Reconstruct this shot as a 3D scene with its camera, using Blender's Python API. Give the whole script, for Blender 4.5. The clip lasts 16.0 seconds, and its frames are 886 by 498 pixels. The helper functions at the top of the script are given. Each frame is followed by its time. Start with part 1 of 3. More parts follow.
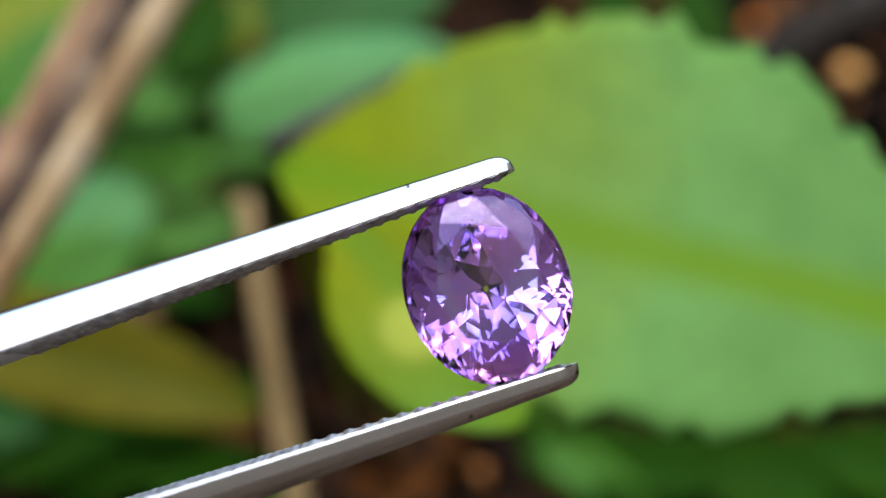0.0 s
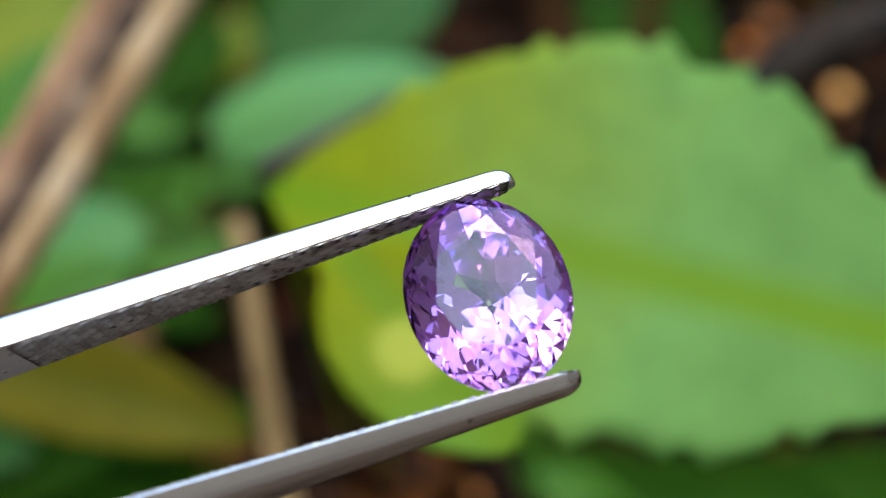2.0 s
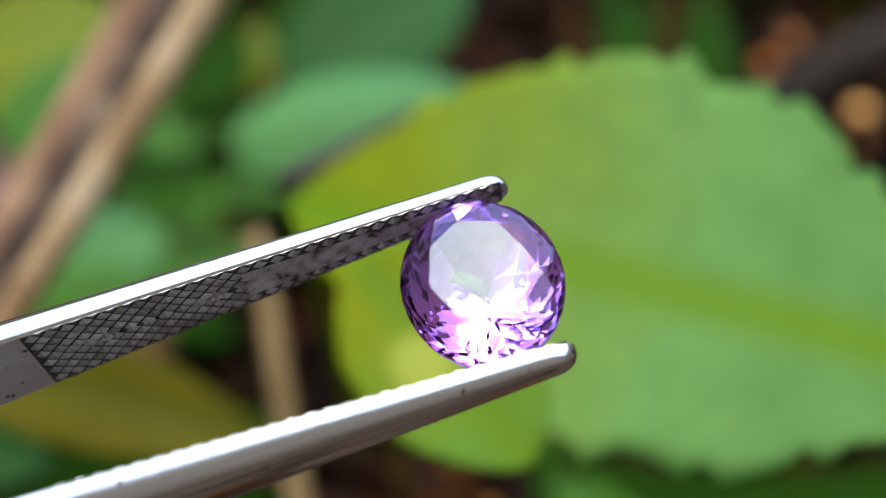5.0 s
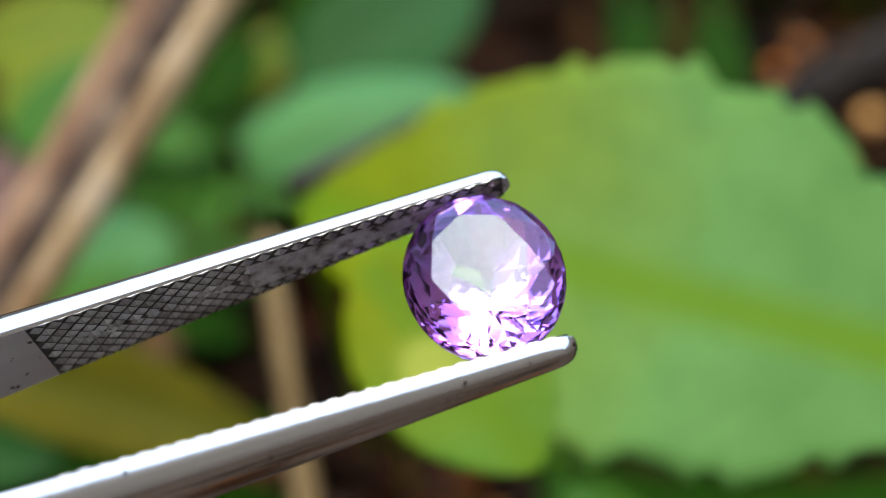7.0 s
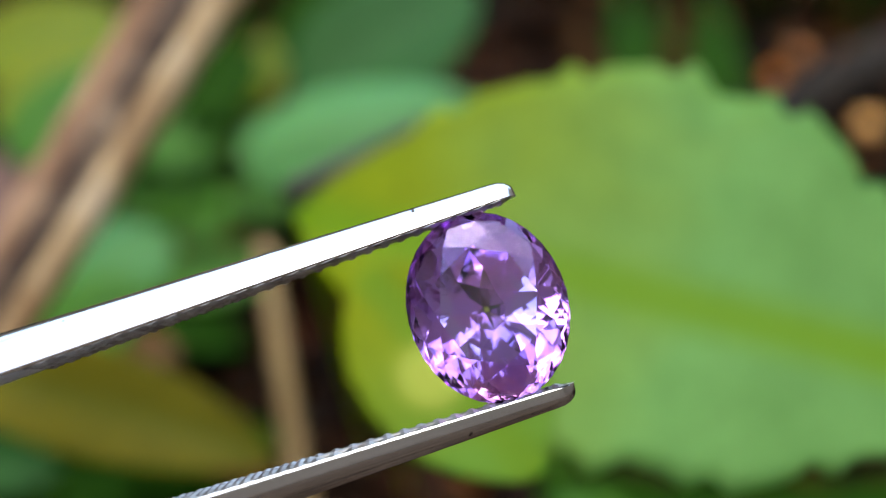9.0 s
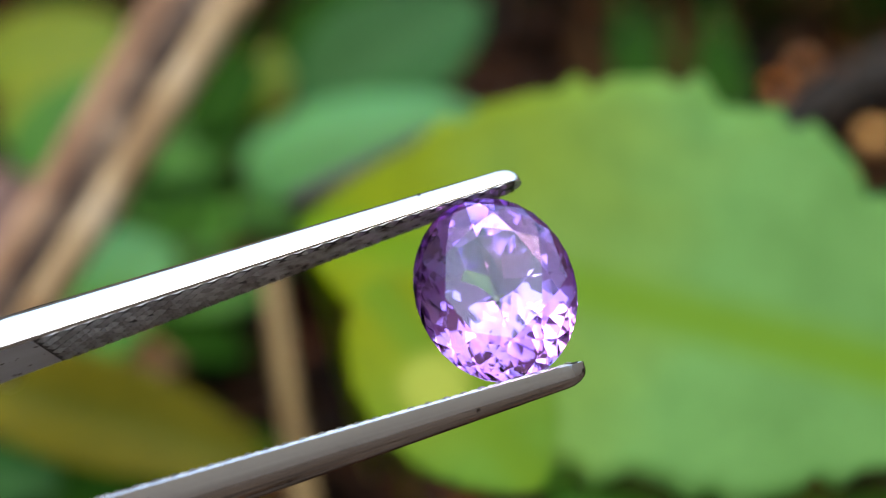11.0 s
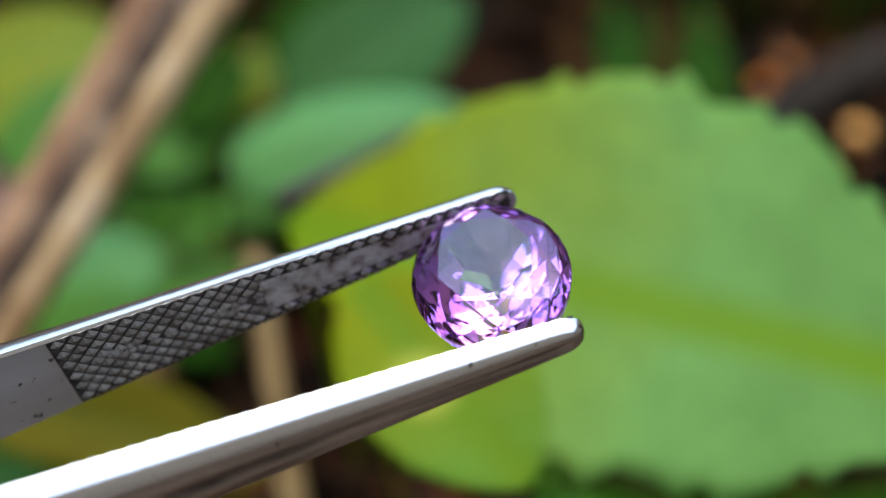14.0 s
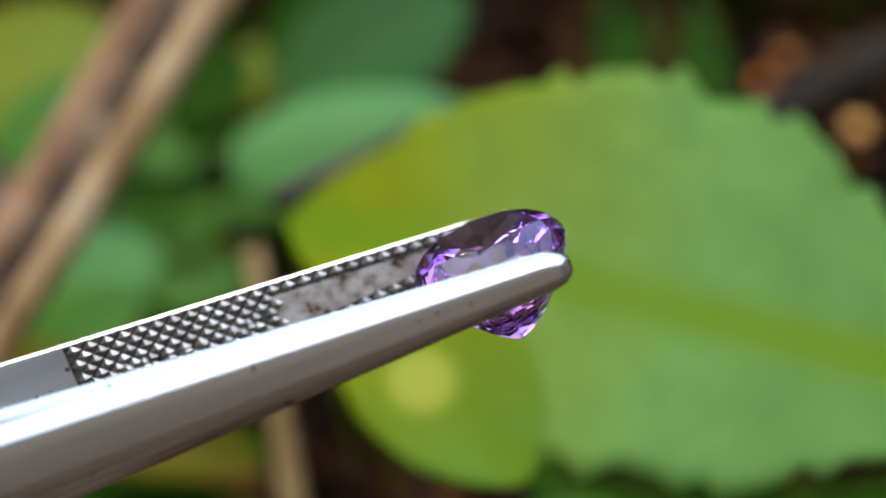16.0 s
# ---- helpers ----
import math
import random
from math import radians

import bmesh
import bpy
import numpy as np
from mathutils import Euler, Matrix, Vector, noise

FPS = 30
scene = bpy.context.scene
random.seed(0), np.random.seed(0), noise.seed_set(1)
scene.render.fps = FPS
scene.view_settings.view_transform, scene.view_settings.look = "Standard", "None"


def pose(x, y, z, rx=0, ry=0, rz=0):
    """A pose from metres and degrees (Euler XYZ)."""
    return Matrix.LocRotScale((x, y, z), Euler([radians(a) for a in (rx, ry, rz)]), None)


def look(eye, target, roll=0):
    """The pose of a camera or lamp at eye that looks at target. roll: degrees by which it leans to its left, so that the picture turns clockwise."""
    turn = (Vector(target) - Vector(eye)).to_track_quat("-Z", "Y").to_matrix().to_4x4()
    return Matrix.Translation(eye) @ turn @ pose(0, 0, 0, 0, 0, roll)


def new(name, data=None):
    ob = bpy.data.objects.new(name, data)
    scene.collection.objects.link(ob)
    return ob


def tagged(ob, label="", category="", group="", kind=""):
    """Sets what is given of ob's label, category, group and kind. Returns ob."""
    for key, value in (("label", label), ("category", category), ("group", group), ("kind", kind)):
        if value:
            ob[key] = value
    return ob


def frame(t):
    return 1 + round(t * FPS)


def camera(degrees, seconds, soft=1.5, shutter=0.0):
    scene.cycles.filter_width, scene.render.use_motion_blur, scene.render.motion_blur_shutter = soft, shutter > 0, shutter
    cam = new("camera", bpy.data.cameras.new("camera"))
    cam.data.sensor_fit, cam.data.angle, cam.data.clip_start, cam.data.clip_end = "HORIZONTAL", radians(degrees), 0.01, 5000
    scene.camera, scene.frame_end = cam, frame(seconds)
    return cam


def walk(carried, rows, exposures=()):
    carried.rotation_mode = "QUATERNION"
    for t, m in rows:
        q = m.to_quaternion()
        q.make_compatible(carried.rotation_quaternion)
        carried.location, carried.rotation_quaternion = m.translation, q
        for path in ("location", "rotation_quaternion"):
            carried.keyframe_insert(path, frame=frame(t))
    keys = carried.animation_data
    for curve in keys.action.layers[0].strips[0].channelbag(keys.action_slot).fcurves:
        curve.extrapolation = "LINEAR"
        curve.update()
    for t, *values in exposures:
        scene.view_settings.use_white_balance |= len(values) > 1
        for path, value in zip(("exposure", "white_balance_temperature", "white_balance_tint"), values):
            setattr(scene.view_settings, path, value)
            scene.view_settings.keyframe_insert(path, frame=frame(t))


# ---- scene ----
cam = camera(40.0, 16.0, soft=1.1)
PATH = [
    (0.0, pose(0, 0, 0.12, 55.000, 0, 0.000)),
    (0.5, pose(0, 0, 0.12, 55.080, 0, 0.186)),
    (1.0, pose(0, 0, 0.12, 55.492, 0, -0.080)),
    (1.5, pose(0, 0, 0.12, 55.864, 0, -0.266)),
    (2.0, pose(0, 0, 0.12, 56.077, 0, -0.372)),
    (2.5, pose(0, 0, 0.12, 56.157, 0, -0.279)),
    (3.0, pose(0, 0, 0.12, 56.210, 0, 0.066)),
    (3.5, pose(0, 0, 0.12, 56.357, 0, 0.160)),
    (4.0, pose(0, 0, 0.12, 56.835, 0, 0.120)),
    (4.5, pose(0, 0, 0.12, 56.742, 0, 0.346)),
    (7.0, pose(0, 0, 0.12, 56.915, 0, 1.157)),
    (7.5, pose(0, 0, 0.12, 57.381, 0, 0.878)),
    (8.0, pose(0, 0, 0.12, 57.500, 0, 1.184)),
    (8.5, pose(0, 0, 0.12, 57.474, 0, 1.184)),
    (9.0, pose(0, 0, 0.12, 57.248, 0, 1.037)),
    (11.5, pose(0, 0, 0.12, 57.833, 0, 1.277)),
    (12.0, pose(0, 0, 0.12, 57.434, 0, 1.104)),
    (12.5, pose(0, 0, 0.12, 57.168, 0, 1.117)),
    (13.0, pose(0, 0, 0.12, 57.567, 0, 1.064)),
    (13.5, pose(0, 0, 0.12, 57.394, 0, 0.958)),
    (14.0, pose(0, 0, 0.12, 57.673, 0, 0.532)),
    (14.5, pose(0, 0, 0.12, 57.820, 0, 0.519)),
    (15.0, pose(0, 0, 0.12, 57.460, 0, 0.572)),
    (15.5, pose(0, 0, 0.12, 57.341, 0, 0.532)),
    (16.0, pose(0, 0, 0.12, 57.514, 0, 0.465)),
]

def use_lens_blur(distance, stop):
    cam.data.dof.use_dof = True
    cam.data.dof.focus_distance = distance
    cam.data.dof.aperture_fstop = stop


use_lens_blur(0.0476, 22)
walk(cam, PATH, [(0, 2.29, 6800, 3.5), (13.5, 2.29, 6800, 3.5), (15.5, 2.08, 7150, 3.5), (16, 2.08, 7150, 3.5)])

# ---- daylight: bright open sky from behind the viewer, soft sun ----
SUN_EL, SUN_AZ = 87, 0            # azimuth from +y, clockwise
world = bpy.data.worlds.new("sky")
scene.world = world
world.use_nodes = True
wn = world.node_tree.nodes
sky = wn.new("ShaderNodeTexSky")
sky.sky_type = "NISHITA"
sky.sun_disc = False
sky.sun_elevation, sky.sun_rotation = radians(SUN_EL), radians(SUN_AZ)
sky.dust_density, sky.ozone_density = 1.6, 0.6
wn["Background"].inputs["Strength"].default_value = 0.172
world.node_tree.links.new(sky.outputs["Color"], wn["Background"].inputs["Color"])
sun = new("sun", bpy.data.lights.new("sun", "SUN"))
sun.data.energy, sun.data.angle, sun.data.color = 0.33, radians(46), (0.86, 0.95, 1.0)
sun_way = Vector((math.sin(radians(SUN_AZ)) * math.cos(radians(SUN_EL)),
                  math.cos(radians(SUN_AZ)) * math.cos(radians(SUN_EL)), math.sin(radians(SUN_EL))))
sun.matrix_world = look(sun_way * 5, (0, 0, 0))


# ---- materials ----
def material(name, base=(0.5, 0.5, 0.5), rough=0.5, metal=0.0):
    m = bpy.data.materials.new(name)
    m.use_nodes = True
    b = m.node_tree.nodes["Principled BSDF"]
    b.inputs["Base Color"].default_value = (*base, 1)
    b.inputs["Roughness"].default_value = rough
    b.inputs["Metallic"].default_value = metal
    return m, m.node_tree.nodes, m.node_tree.links, b


def noise_tex(n, l, scale, detail=4.0, coord="Object", stretch=None):
    t = n.new("ShaderNodeTexCoord")
    tex = n.new("ShaderNodeTexNoise")
    tex.inputs["Scale"].default_value = scale
    tex.inputs["Detail"].default_value = detail
    if stretch:
        mp = n.new("ShaderNodeMapping")
        mp.inputs["Scale"].default_value = stretch
        l.new(t.outputs[coord], mp.inputs["Vector"])
        l.new(mp.outputs["Vector"], tex.inputs["Vector"])
    else:
        l.new(t.outputs[coord], tex.inputs["Vector"])
    return tex.outputs["Fac"]


def ramp(n, l, fac, stops):
    r = n.new("ShaderNodeValToRGB")
    e = r.color_ramp.elements
    while len(e) < len(stops):
        e.new(0.5)
    for k, (p, c) in enumerate(stops):
        e[k].position, e[k].color = p, (*c, 1)
    l.new(fac, r.inputs["Fac"])
    return r.outputs["Color"]


def mix(n, l, fac, a, b, kind="MIX"):
    x = n.new("ShaderNodeMix")
    x.data_type, x.blend_type = "RGBA", kind
    for key, v in ((0, fac), (6, a), (7, b)):
        if isinstance(v, (int, float)):
            x.inputs[key].default_value = v
        elif isinstance(v, tuple):
            x.inputs[key].default_value = (*v, 1)
        else:
            l.new(v, x.inputs[key])
    return x.outputs[2]


def relief(n, l, b, height, strength, distance):
    bp = n.new("ShaderNodeBump")
    bp.inputs["Strength"].default_value, bp.inputs["Distance"].default_value = strength, distance
    l.new(height, bp.inputs["Height"])
    l.new(bp.outputs["Normal"], b.inputs["Normal"])


def steel(name, base, rough, dirt, uneven=False):
    """Worn stainless steel, brushed along x; dirt: share of dark specks."""
    m, n, l, b = material(name, base, rough, 1.0)
    grain = noise_tex(n, l, 900, 5, stretch=(0.05, 1, 1))
    blot = noise_tex(n, l, 1600, 6)
    speck = ramp(n, l, blot, [(dirt, (0.13, 0.10, 0.085)), (dirt + 0.05, (1, 1, 1))])
    tone = ramp(n, l, grain, [(0.3, tuple(c * 0.86 for c in base)), (0.7, base)])
    col = mix(n, l, 1.0, tone, speck, "MULTIPLY")
    if uneven:
        info = n.new("ShaderNodeObjectInfo")
        col = mix(n, l, 1.0, col, ramp(n, l, info.outputs["Random"], [(0.0, (0.55, 0.52, 0.50)), (1.0, (1, 1, 1))]), "MULTIPLY")
    l.new(col, b.inputs["Base Color"])
    rr = n.new("ShaderNodeMapRange")
    rr.inputs[3].default_value, rr.inputs[4].default_value = rough * 0.75, rough * 1.35
    l.new(grain, rr.inputs[0])
    l.new(rr.outputs[0], b.inputs["Roughness"])
    relief(n, l, b, mix(n, l, 0.4, grain, blot), 0.22, 0.00006)
    return m


def leaf_mat(name, main, tip, vein, rough=0.42, through_light=0.35, spot=None, span=0.05, gloss=0.35, rib=0.0021):
    """Leaf: colour runs from tip colour at x=0 to main; veins along the blade; light passes through."""
    m, n, l, b = material(name, main, rough)
    t = n.new("ShaderNodeTexCoord")
    sep = n.new("ShaderNodeSeparateXYZ")
    l.new(t.outputs["Object"], sep.inputs[0])
    mr = n.new("ShaderNodeMapRange")
    mr.inputs[1].default_value, mr.inputs[2].default_value = 0.0, span
    l.new(sep.outputs[0], mr.inputs[0])
    big = noise_tex(n, l, 90, 3)
    wob = n.new("ShaderNodeMath")
    wob.operation = "MULTIPLY_ADD"
    l.new(big, wob.inputs[0])
    wob.inputs[1].default_value = 0.35
    l.new(mr.outputs[0], wob.inputs[2])
    col = ramp(n, l, wob.outputs[0], [(0.30, tip), (0.80, main), (1.0, tuple(c * 0.92 for c in main))])
    fine = noise_tex(n, l, 1500, 4)
    col = mix(n, l, 0.3, col, ramp(n, l, fine, [(0.35, (0.6, 0.6, 0.6)), (0.65, (1, 1, 1))]), "MULTIPLY")
    col = mix(n, l, 0.5, col, ramp(n, l, noise_tex(n, l, 210, 5), [(0.32, (0.66, 0.70, 0.6)), (0.62, (1, 1, 1))]), "MULTIPLY")
    ab = n.new("ShaderNodeMath")
    ab.operation = "ABSOLUTE"
    l.new(sep.outputs[1], ab.inputs[0])
    vr = n.new("ShaderNodeMapRange")
    vr.inputs[1].default_value, vr.inputs[2].default_value = 0.0005, rib
    vr.inputs[3].default_value, vr.inputs[4].default_value = 0.85, 0.0
    l.new(ab.outputs[0], vr.inputs[0])
    col = mix(n, l, vr.outputs[0], col, vein)
    if spot:
        x, y, r, c = spot
        d = n.new("ShaderNodeVectorMath")
        d.operation = "DISTANCE"
        d.inputs[1].default_value = (x, y, 0)
        flat = n.new("ShaderNodeVectorMath")
        flat.operation = "MULTIPLY"
        flat.inputs[1].default_value = (1, 1, 0)
        l.new(t.outputs["Object"], flat.inputs[0])
        l.new(flat.outputs[0], d.inputs[0])
        sr = n.new("ShaderNodeMapRange")
        sr.inputs[1].default_value, sr.inputs[2].default_value = r * 0.5, r
        sr.inputs[3].default_value, sr.inputs[4].default_value = 0.85, 0.0
        l.new(d.outputs["Value"], sr.inputs[0])
        col = mix(n, l, sr.outputs[0], col, c)
    l.new(col, b.inputs["Base Color"])
    relief(n, l, b, big, 0.2, 0.0008)
    b.inputs["Specular IOR Level"].default_value = gloss
    tr = n.new("ShaderNodeBsdfTranslucent")
    l.new(col, tr.inputs["Color"])
    ms = n.new("ShaderNodeMixShader")
    ms.inputs[0].default_value = through_light
    l.new(b.outputs[0], ms.inputs[1])
    l.new(tr.outputs[0], ms.inputs[2])
    l.new(ms.outputs[0], n["Material Output"].inputs["Surface"])
    return m


def earthy(name, stops, scale, rough=0.85, bump=0.5, depth=0.002, stretch=None):
    m, n, l, b = material(name, stops[0][1], rough)
    a = noise_tex(n, l, scale, 6, stretch=stretch)
    f = noise_tex(n, l, scale * 9, 4, stretch=stretch)
    col = ramp(n, l, a, stops)
    col = mix(n, l, 0.5, col, ramp(n, l, f, [(0.3, (0.45, 0.45, 0.45)), (0.7, (1, 1, 1))]), "MULTIPLY")
    l.new(col, b.inputs["Base Color"])
    relief(n, l, b, f, bump, depth)
    b.inputs["Specular IOR Level"].default_value = 0.2
    return m


def gem_mat(name, tints):
    """Clear cut stone: every pass or bounce inside takes a little more of its violet."""
    m, n, l, b = material(name, (0.7, 0.5, 0.9), 0.0)
    n.remove(b)
    g = n.new("ShaderNodeBsdfGlass")
    g.distribution = "GGX"
    g.inputs["Roughness"].default_value = 0.0
    g.inputs["IOR"].default_value = 1.77
    tone = noise_tex(n, l, 260, 2)
    l.new(ramp(n, l, tone, list(zip((0.36, 0.5, 0.64), tints))), g.inputs["Color"])
    l.new(g.outputs[0], n["Material Output"].inputs["Surface"])
    return m


PLASTER = earthy("tan_plaster", [(0.3, (0.28, 0.215, 0.16)), (0.7, (0.39, 0.305, 0.235))], 6, 0.9, 0.3, 0.004)
STEEL = steel("worn_steel", (0.77, 0.745, 0.71), 0.145, 0.275)
STEEL_IN = steel("inner_steel", (0.54, 0.53, 0.51), 0.40, 0.34, True)
SMUDGED = steel("smudged_steel", (0.74, 0.75, 0.76), 0.48, 0.31)
DARK_PAD = earthy("dark_mottled_pad", [(0.3, (0.016, 0.014, 0.012)), (0.7, (0.10, 0.09, 0.08))], 2500, 0.6, 0.3, 0.00005)
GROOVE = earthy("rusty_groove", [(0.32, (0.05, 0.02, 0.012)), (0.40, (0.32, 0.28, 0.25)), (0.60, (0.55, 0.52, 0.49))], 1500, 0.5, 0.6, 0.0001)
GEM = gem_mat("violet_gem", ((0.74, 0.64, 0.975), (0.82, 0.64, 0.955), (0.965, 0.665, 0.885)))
# same stone, tinted paler so the table's sky reflection comes out bluish white
GEM_TABLE = gem_mat("gem_table_pale_for_reflection", ((0.86, 0.92, 0.99), (0.88, 0.92, 0.99), (0.90, 0.93, 0.98)))
SOIL = earthy("damp_brown_soil", [(0.28, (0.030, 0.020, 0.014)), (0.5, (0.065, 0.046, 0.033)), (0.72, (0.11, 0.08, 0.06))], 38, 0.9, 0.8, 0.004)
STRAW = earthy("dry_straw", [(0.36, (0.25, 0.135, 0.055)), (0.52, (0.47, 0.32, 0.165)), (0.66, (0.60, 0.46, 0.30))], 120, 0.7, 0.4, 0.0005, (1, 1, 0.08))
BARK = earthy("brown_stalk", [(0.3, (0.18, 0.085, 0.045)), (0.55, (0.43, 0.25, 0.14)), (0.75, (0.56, 0.36, 0.22))], 140, 0.8, 0.5, 0.0005, (1, 1, 0.1))
STICK = earthy("dark_rotten_stick", [(0.3, (0.012, 0.009, 0.006)), (0.7, (0.034, 0.025, 0.017))], 160, 0.9, 0.5, 0.0005)
CAVITY = earthy("dark_stem_cavity", [(0.36, (0.035, 0.022, 0.016)), (0.52, (0.10, 0.065, 0.045)), (0.66, (0.34, 0.235, 0.15))], 330, 0.85, 0.5, 0.0005, (1, 1, 0.3))
TWIG = earthy("grey_twig", [(0.3, (0.025, 0.020, 0.017)), (0.7, (0.09, 0.07, 0.06))], 160, 0.8, 0.5, 0.0005)
# bright colours that paint the out-of-focus glints
GLINT_TAN = earthy("tan_glint", [(0.3, (0.70, 0.33, 0.09)), (0.7, (0.88, 0.46, 0.14))], 300, 0.45, 0.3, 0.0003)
GLINT_BROWN = earthy("brown_glint", [(0.3, (0.26, 0.092, 0.02)), (0.7, (0.38, 0.14, 0.034))], 300, 0.5, 0.3, 0.0003)
GLINT_ORANGE = earthy("orange_glint", [(0.3, (0.52, 0.14, 0.015)), (0.7, (0.68, 0.21, 0.03))], 300, 0.5, 0.3, 0.0003)
LEAF_MAIN = leaf_mat("broad_leaf", (0.158, 0.330, 0.078), (0.225, 0.28, 0.0), (0.13, 0.245, 0.003), 0.45, 0.42, None, 0.048, gloss=0.06, rib=0.0030)
LEAF_LOBE = leaf_mat("light_leaf", (0.14, 0.27, 0.025), (0.22, 0.26, 0.001), (0.13, 0.23, 0.01), 0.45, 0.42, (0.0088, -0.0011, 0.0030, (0.40, 0.43, 0.06)), 0.026, gloss=0.05)
LEAF_TEAL = leaf_mat("bluish_leaf", (0.062, 0.235, 0.065), (0.07, 0.23, 0.04), (0.05, 0.17, 0.02), 0.42, 0.3, gloss=0.22)
LEAF_MID = leaf_mat("mid_green_leaf", (0.045, 0.17, 0.02), (0.06, 0.18, 0.010), (0.04, 0.13, 0.01), 0.5, 0.3, gloss=0.15)
LEAF_DEEP = leaf_mat("deep_teal_leaf", (0.020, 0.090, 0.016), (0.024, 0.095, 0.012), (0.03, 0.10, 0.02), 0.5, 0.3, gloss=0.1)
# leaf green darkened so the colour itself holds the shade among the plants
LEAF_DARK = leaf_mat("shade_toned_leaf", (0.010, 0.045, 0.0015), (0.016, 0.052, 0.0015), (0.014, 0.05, 0.003), 0.6, 0.25, gloss=0.03)
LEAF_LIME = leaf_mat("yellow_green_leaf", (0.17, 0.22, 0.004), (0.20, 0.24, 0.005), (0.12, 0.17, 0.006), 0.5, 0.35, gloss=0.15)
LEAF_OLIVE = leaf_mat("olive_yellow_leaf", (0.12, 0.105, 0.001), (0.17, 0.135, 0.002), (0.10, 0.10, 0.003), 0.55, 0.3, gloss=0.1)
LEAF_RUST = leaf_mat("rust_leaf", (0.24, 0.10, 0.02), (0.28, 0.12, 0.02), (0.14, 0.06, 0.02), 0.6, 0.3)


def mixed_mat(name, tones, rough=0.7):
    """Many small loose pieces: each takes its own tone."""
    m, n, l, b = material(name, tones[0], rough)
    g = n.new("ShaderNodeNewGeometry")
    r = ramp(n, l, g.outputs["Random Per Island"], [((k + 0.5) / len(tones), c) for k, c in enumerate(tones)])
    f = noise_tex(n, l, 400, 4)
    l.new(mix(n, l, 0.6, r, ramp(n, l, f, [(0.3, (0.4, 0.4, 0.4)), (0.7, (1, 1, 1))]), "MULTIPLY"), b.inputs["Base Color"])
    b.inputs["Specular IOR Level"].default_value = 0.05
    return m


# brown and russet tones taken near black to carry the bed's shade
LITTER = mixed_mat("shade_dark_litter", [(0.004, 0.003, 0.002), (0.020, 0.008, 0.003), (0.006, 0.004, 0.002), (0.045, 0.014, 0.004), (0.007, 0.004, 0.002), (0.09, 0.030, 0.007)])
DULL_STRAW = earthy("dull_straw", [(0.3, (0.16, 0.10, 0.036)), (0.7, (0.33, 0.22, 0.095))], 120, 0.7, 0.4, 0.0005, (1, 1, 0.08))
RUSSET = leaf_mat("russet_dry_leaf", (0.032, 0.014, 0.004), (0.04, 0.017, 0.005), (0.03, 0.015, 0.005), 0.8, 0.25, gloss=0.02)
MAUVE = leaf_mat("mauve_brown_leaf", (0.24, 0.13, 0.10), (0.28, 0.16, 0.13), (0.16, 0.09, 0.07), 0.6, 0.25, gloss=0.2)
GRASS = mixed_mat("grass_and_straw", [(0.012, 0.05, 0.004), (0.03, 0.09, 0.006), (0.06, 0.03, 0.01), (0.01, 0.04, 0.004), (0.07, 0.03, 0.008)], 0.5)


# ---- small builders ----
def mesh_of(name, bm, mat, smooth=False):
    me = bpy.data.meshes.new(name)
    bm.normal_update()
    bm.to_mesh(me)
    bm.free()
    me.materials.append(mat)
    for p in me.polygons:
        p.use_smooth = smooth
    return me


def part(name, bm, mat, parent=None, label="", smooth=False):
    ob = new(name, mesh_of(name, bm, mat, smooth))
    ob.parent = parent
    return tagged(ob, label)


def loft(rings, closed_ends=True):
    """A skin over rings of points with equal counts."""
    bm = bmesh.new()
    vs = [[bm.verts.new(p) for p in ring] for ring in rings]
    k = len(vs[0])
    for a, b in zip(vs, vs[1:]):
        for i in range(k):
            bm.faces.new((a[i], a[(i + 1) % k], b[(i + 1) % k], b[i]))
    if closed_ends:
        bm.faces.new(vs[0][::-1])
        bm.faces.new(vs[-1])
    bmesh.ops.recalc_face_normals(bm, faces=bm.faces)
    return bm


# The layout frame of the plants: origin at the viewing point, x right, y ahead along a line that falls
# 35 degrees, z up across it.
LAY = Matrix.Translation((0, 0, 0.12)) @ pose(0, 0, 0, -35, 0, 0)


# ---- ground ----
def ground():
    bm = bmesh.new()
    n = 90
    bmesh.ops.create_grid(bm, x_segments=n, y_segments=n, size=0.6)
    for v in bm.verts:
        p = v.co * 14
        v.co.z = 0.010 * noise.fractal(p, 1.0, 2.0, 4) if max(abs(v.co.x), abs(v.co.y)) < 0.59 else 0
        v.co.y += 0.25
    rim = [e for e in bm.edges if e.is_boundary]
    out = bmesh.ops.extrude_edge_only(bm, edges=rim)["geom"]
    for v in out:
        if isinstance(v, bmesh.types.BMVert):
            v.co.x *= 800
            v.co.y = 0.25 + (v.co.y - 0.25) * 800
    ob = new("ground", mesh_of("ground", bm, SOIL, True))
    tagged(ob, "dark brown damp soil with leaf litter", "ground", kind="structure")


ground()


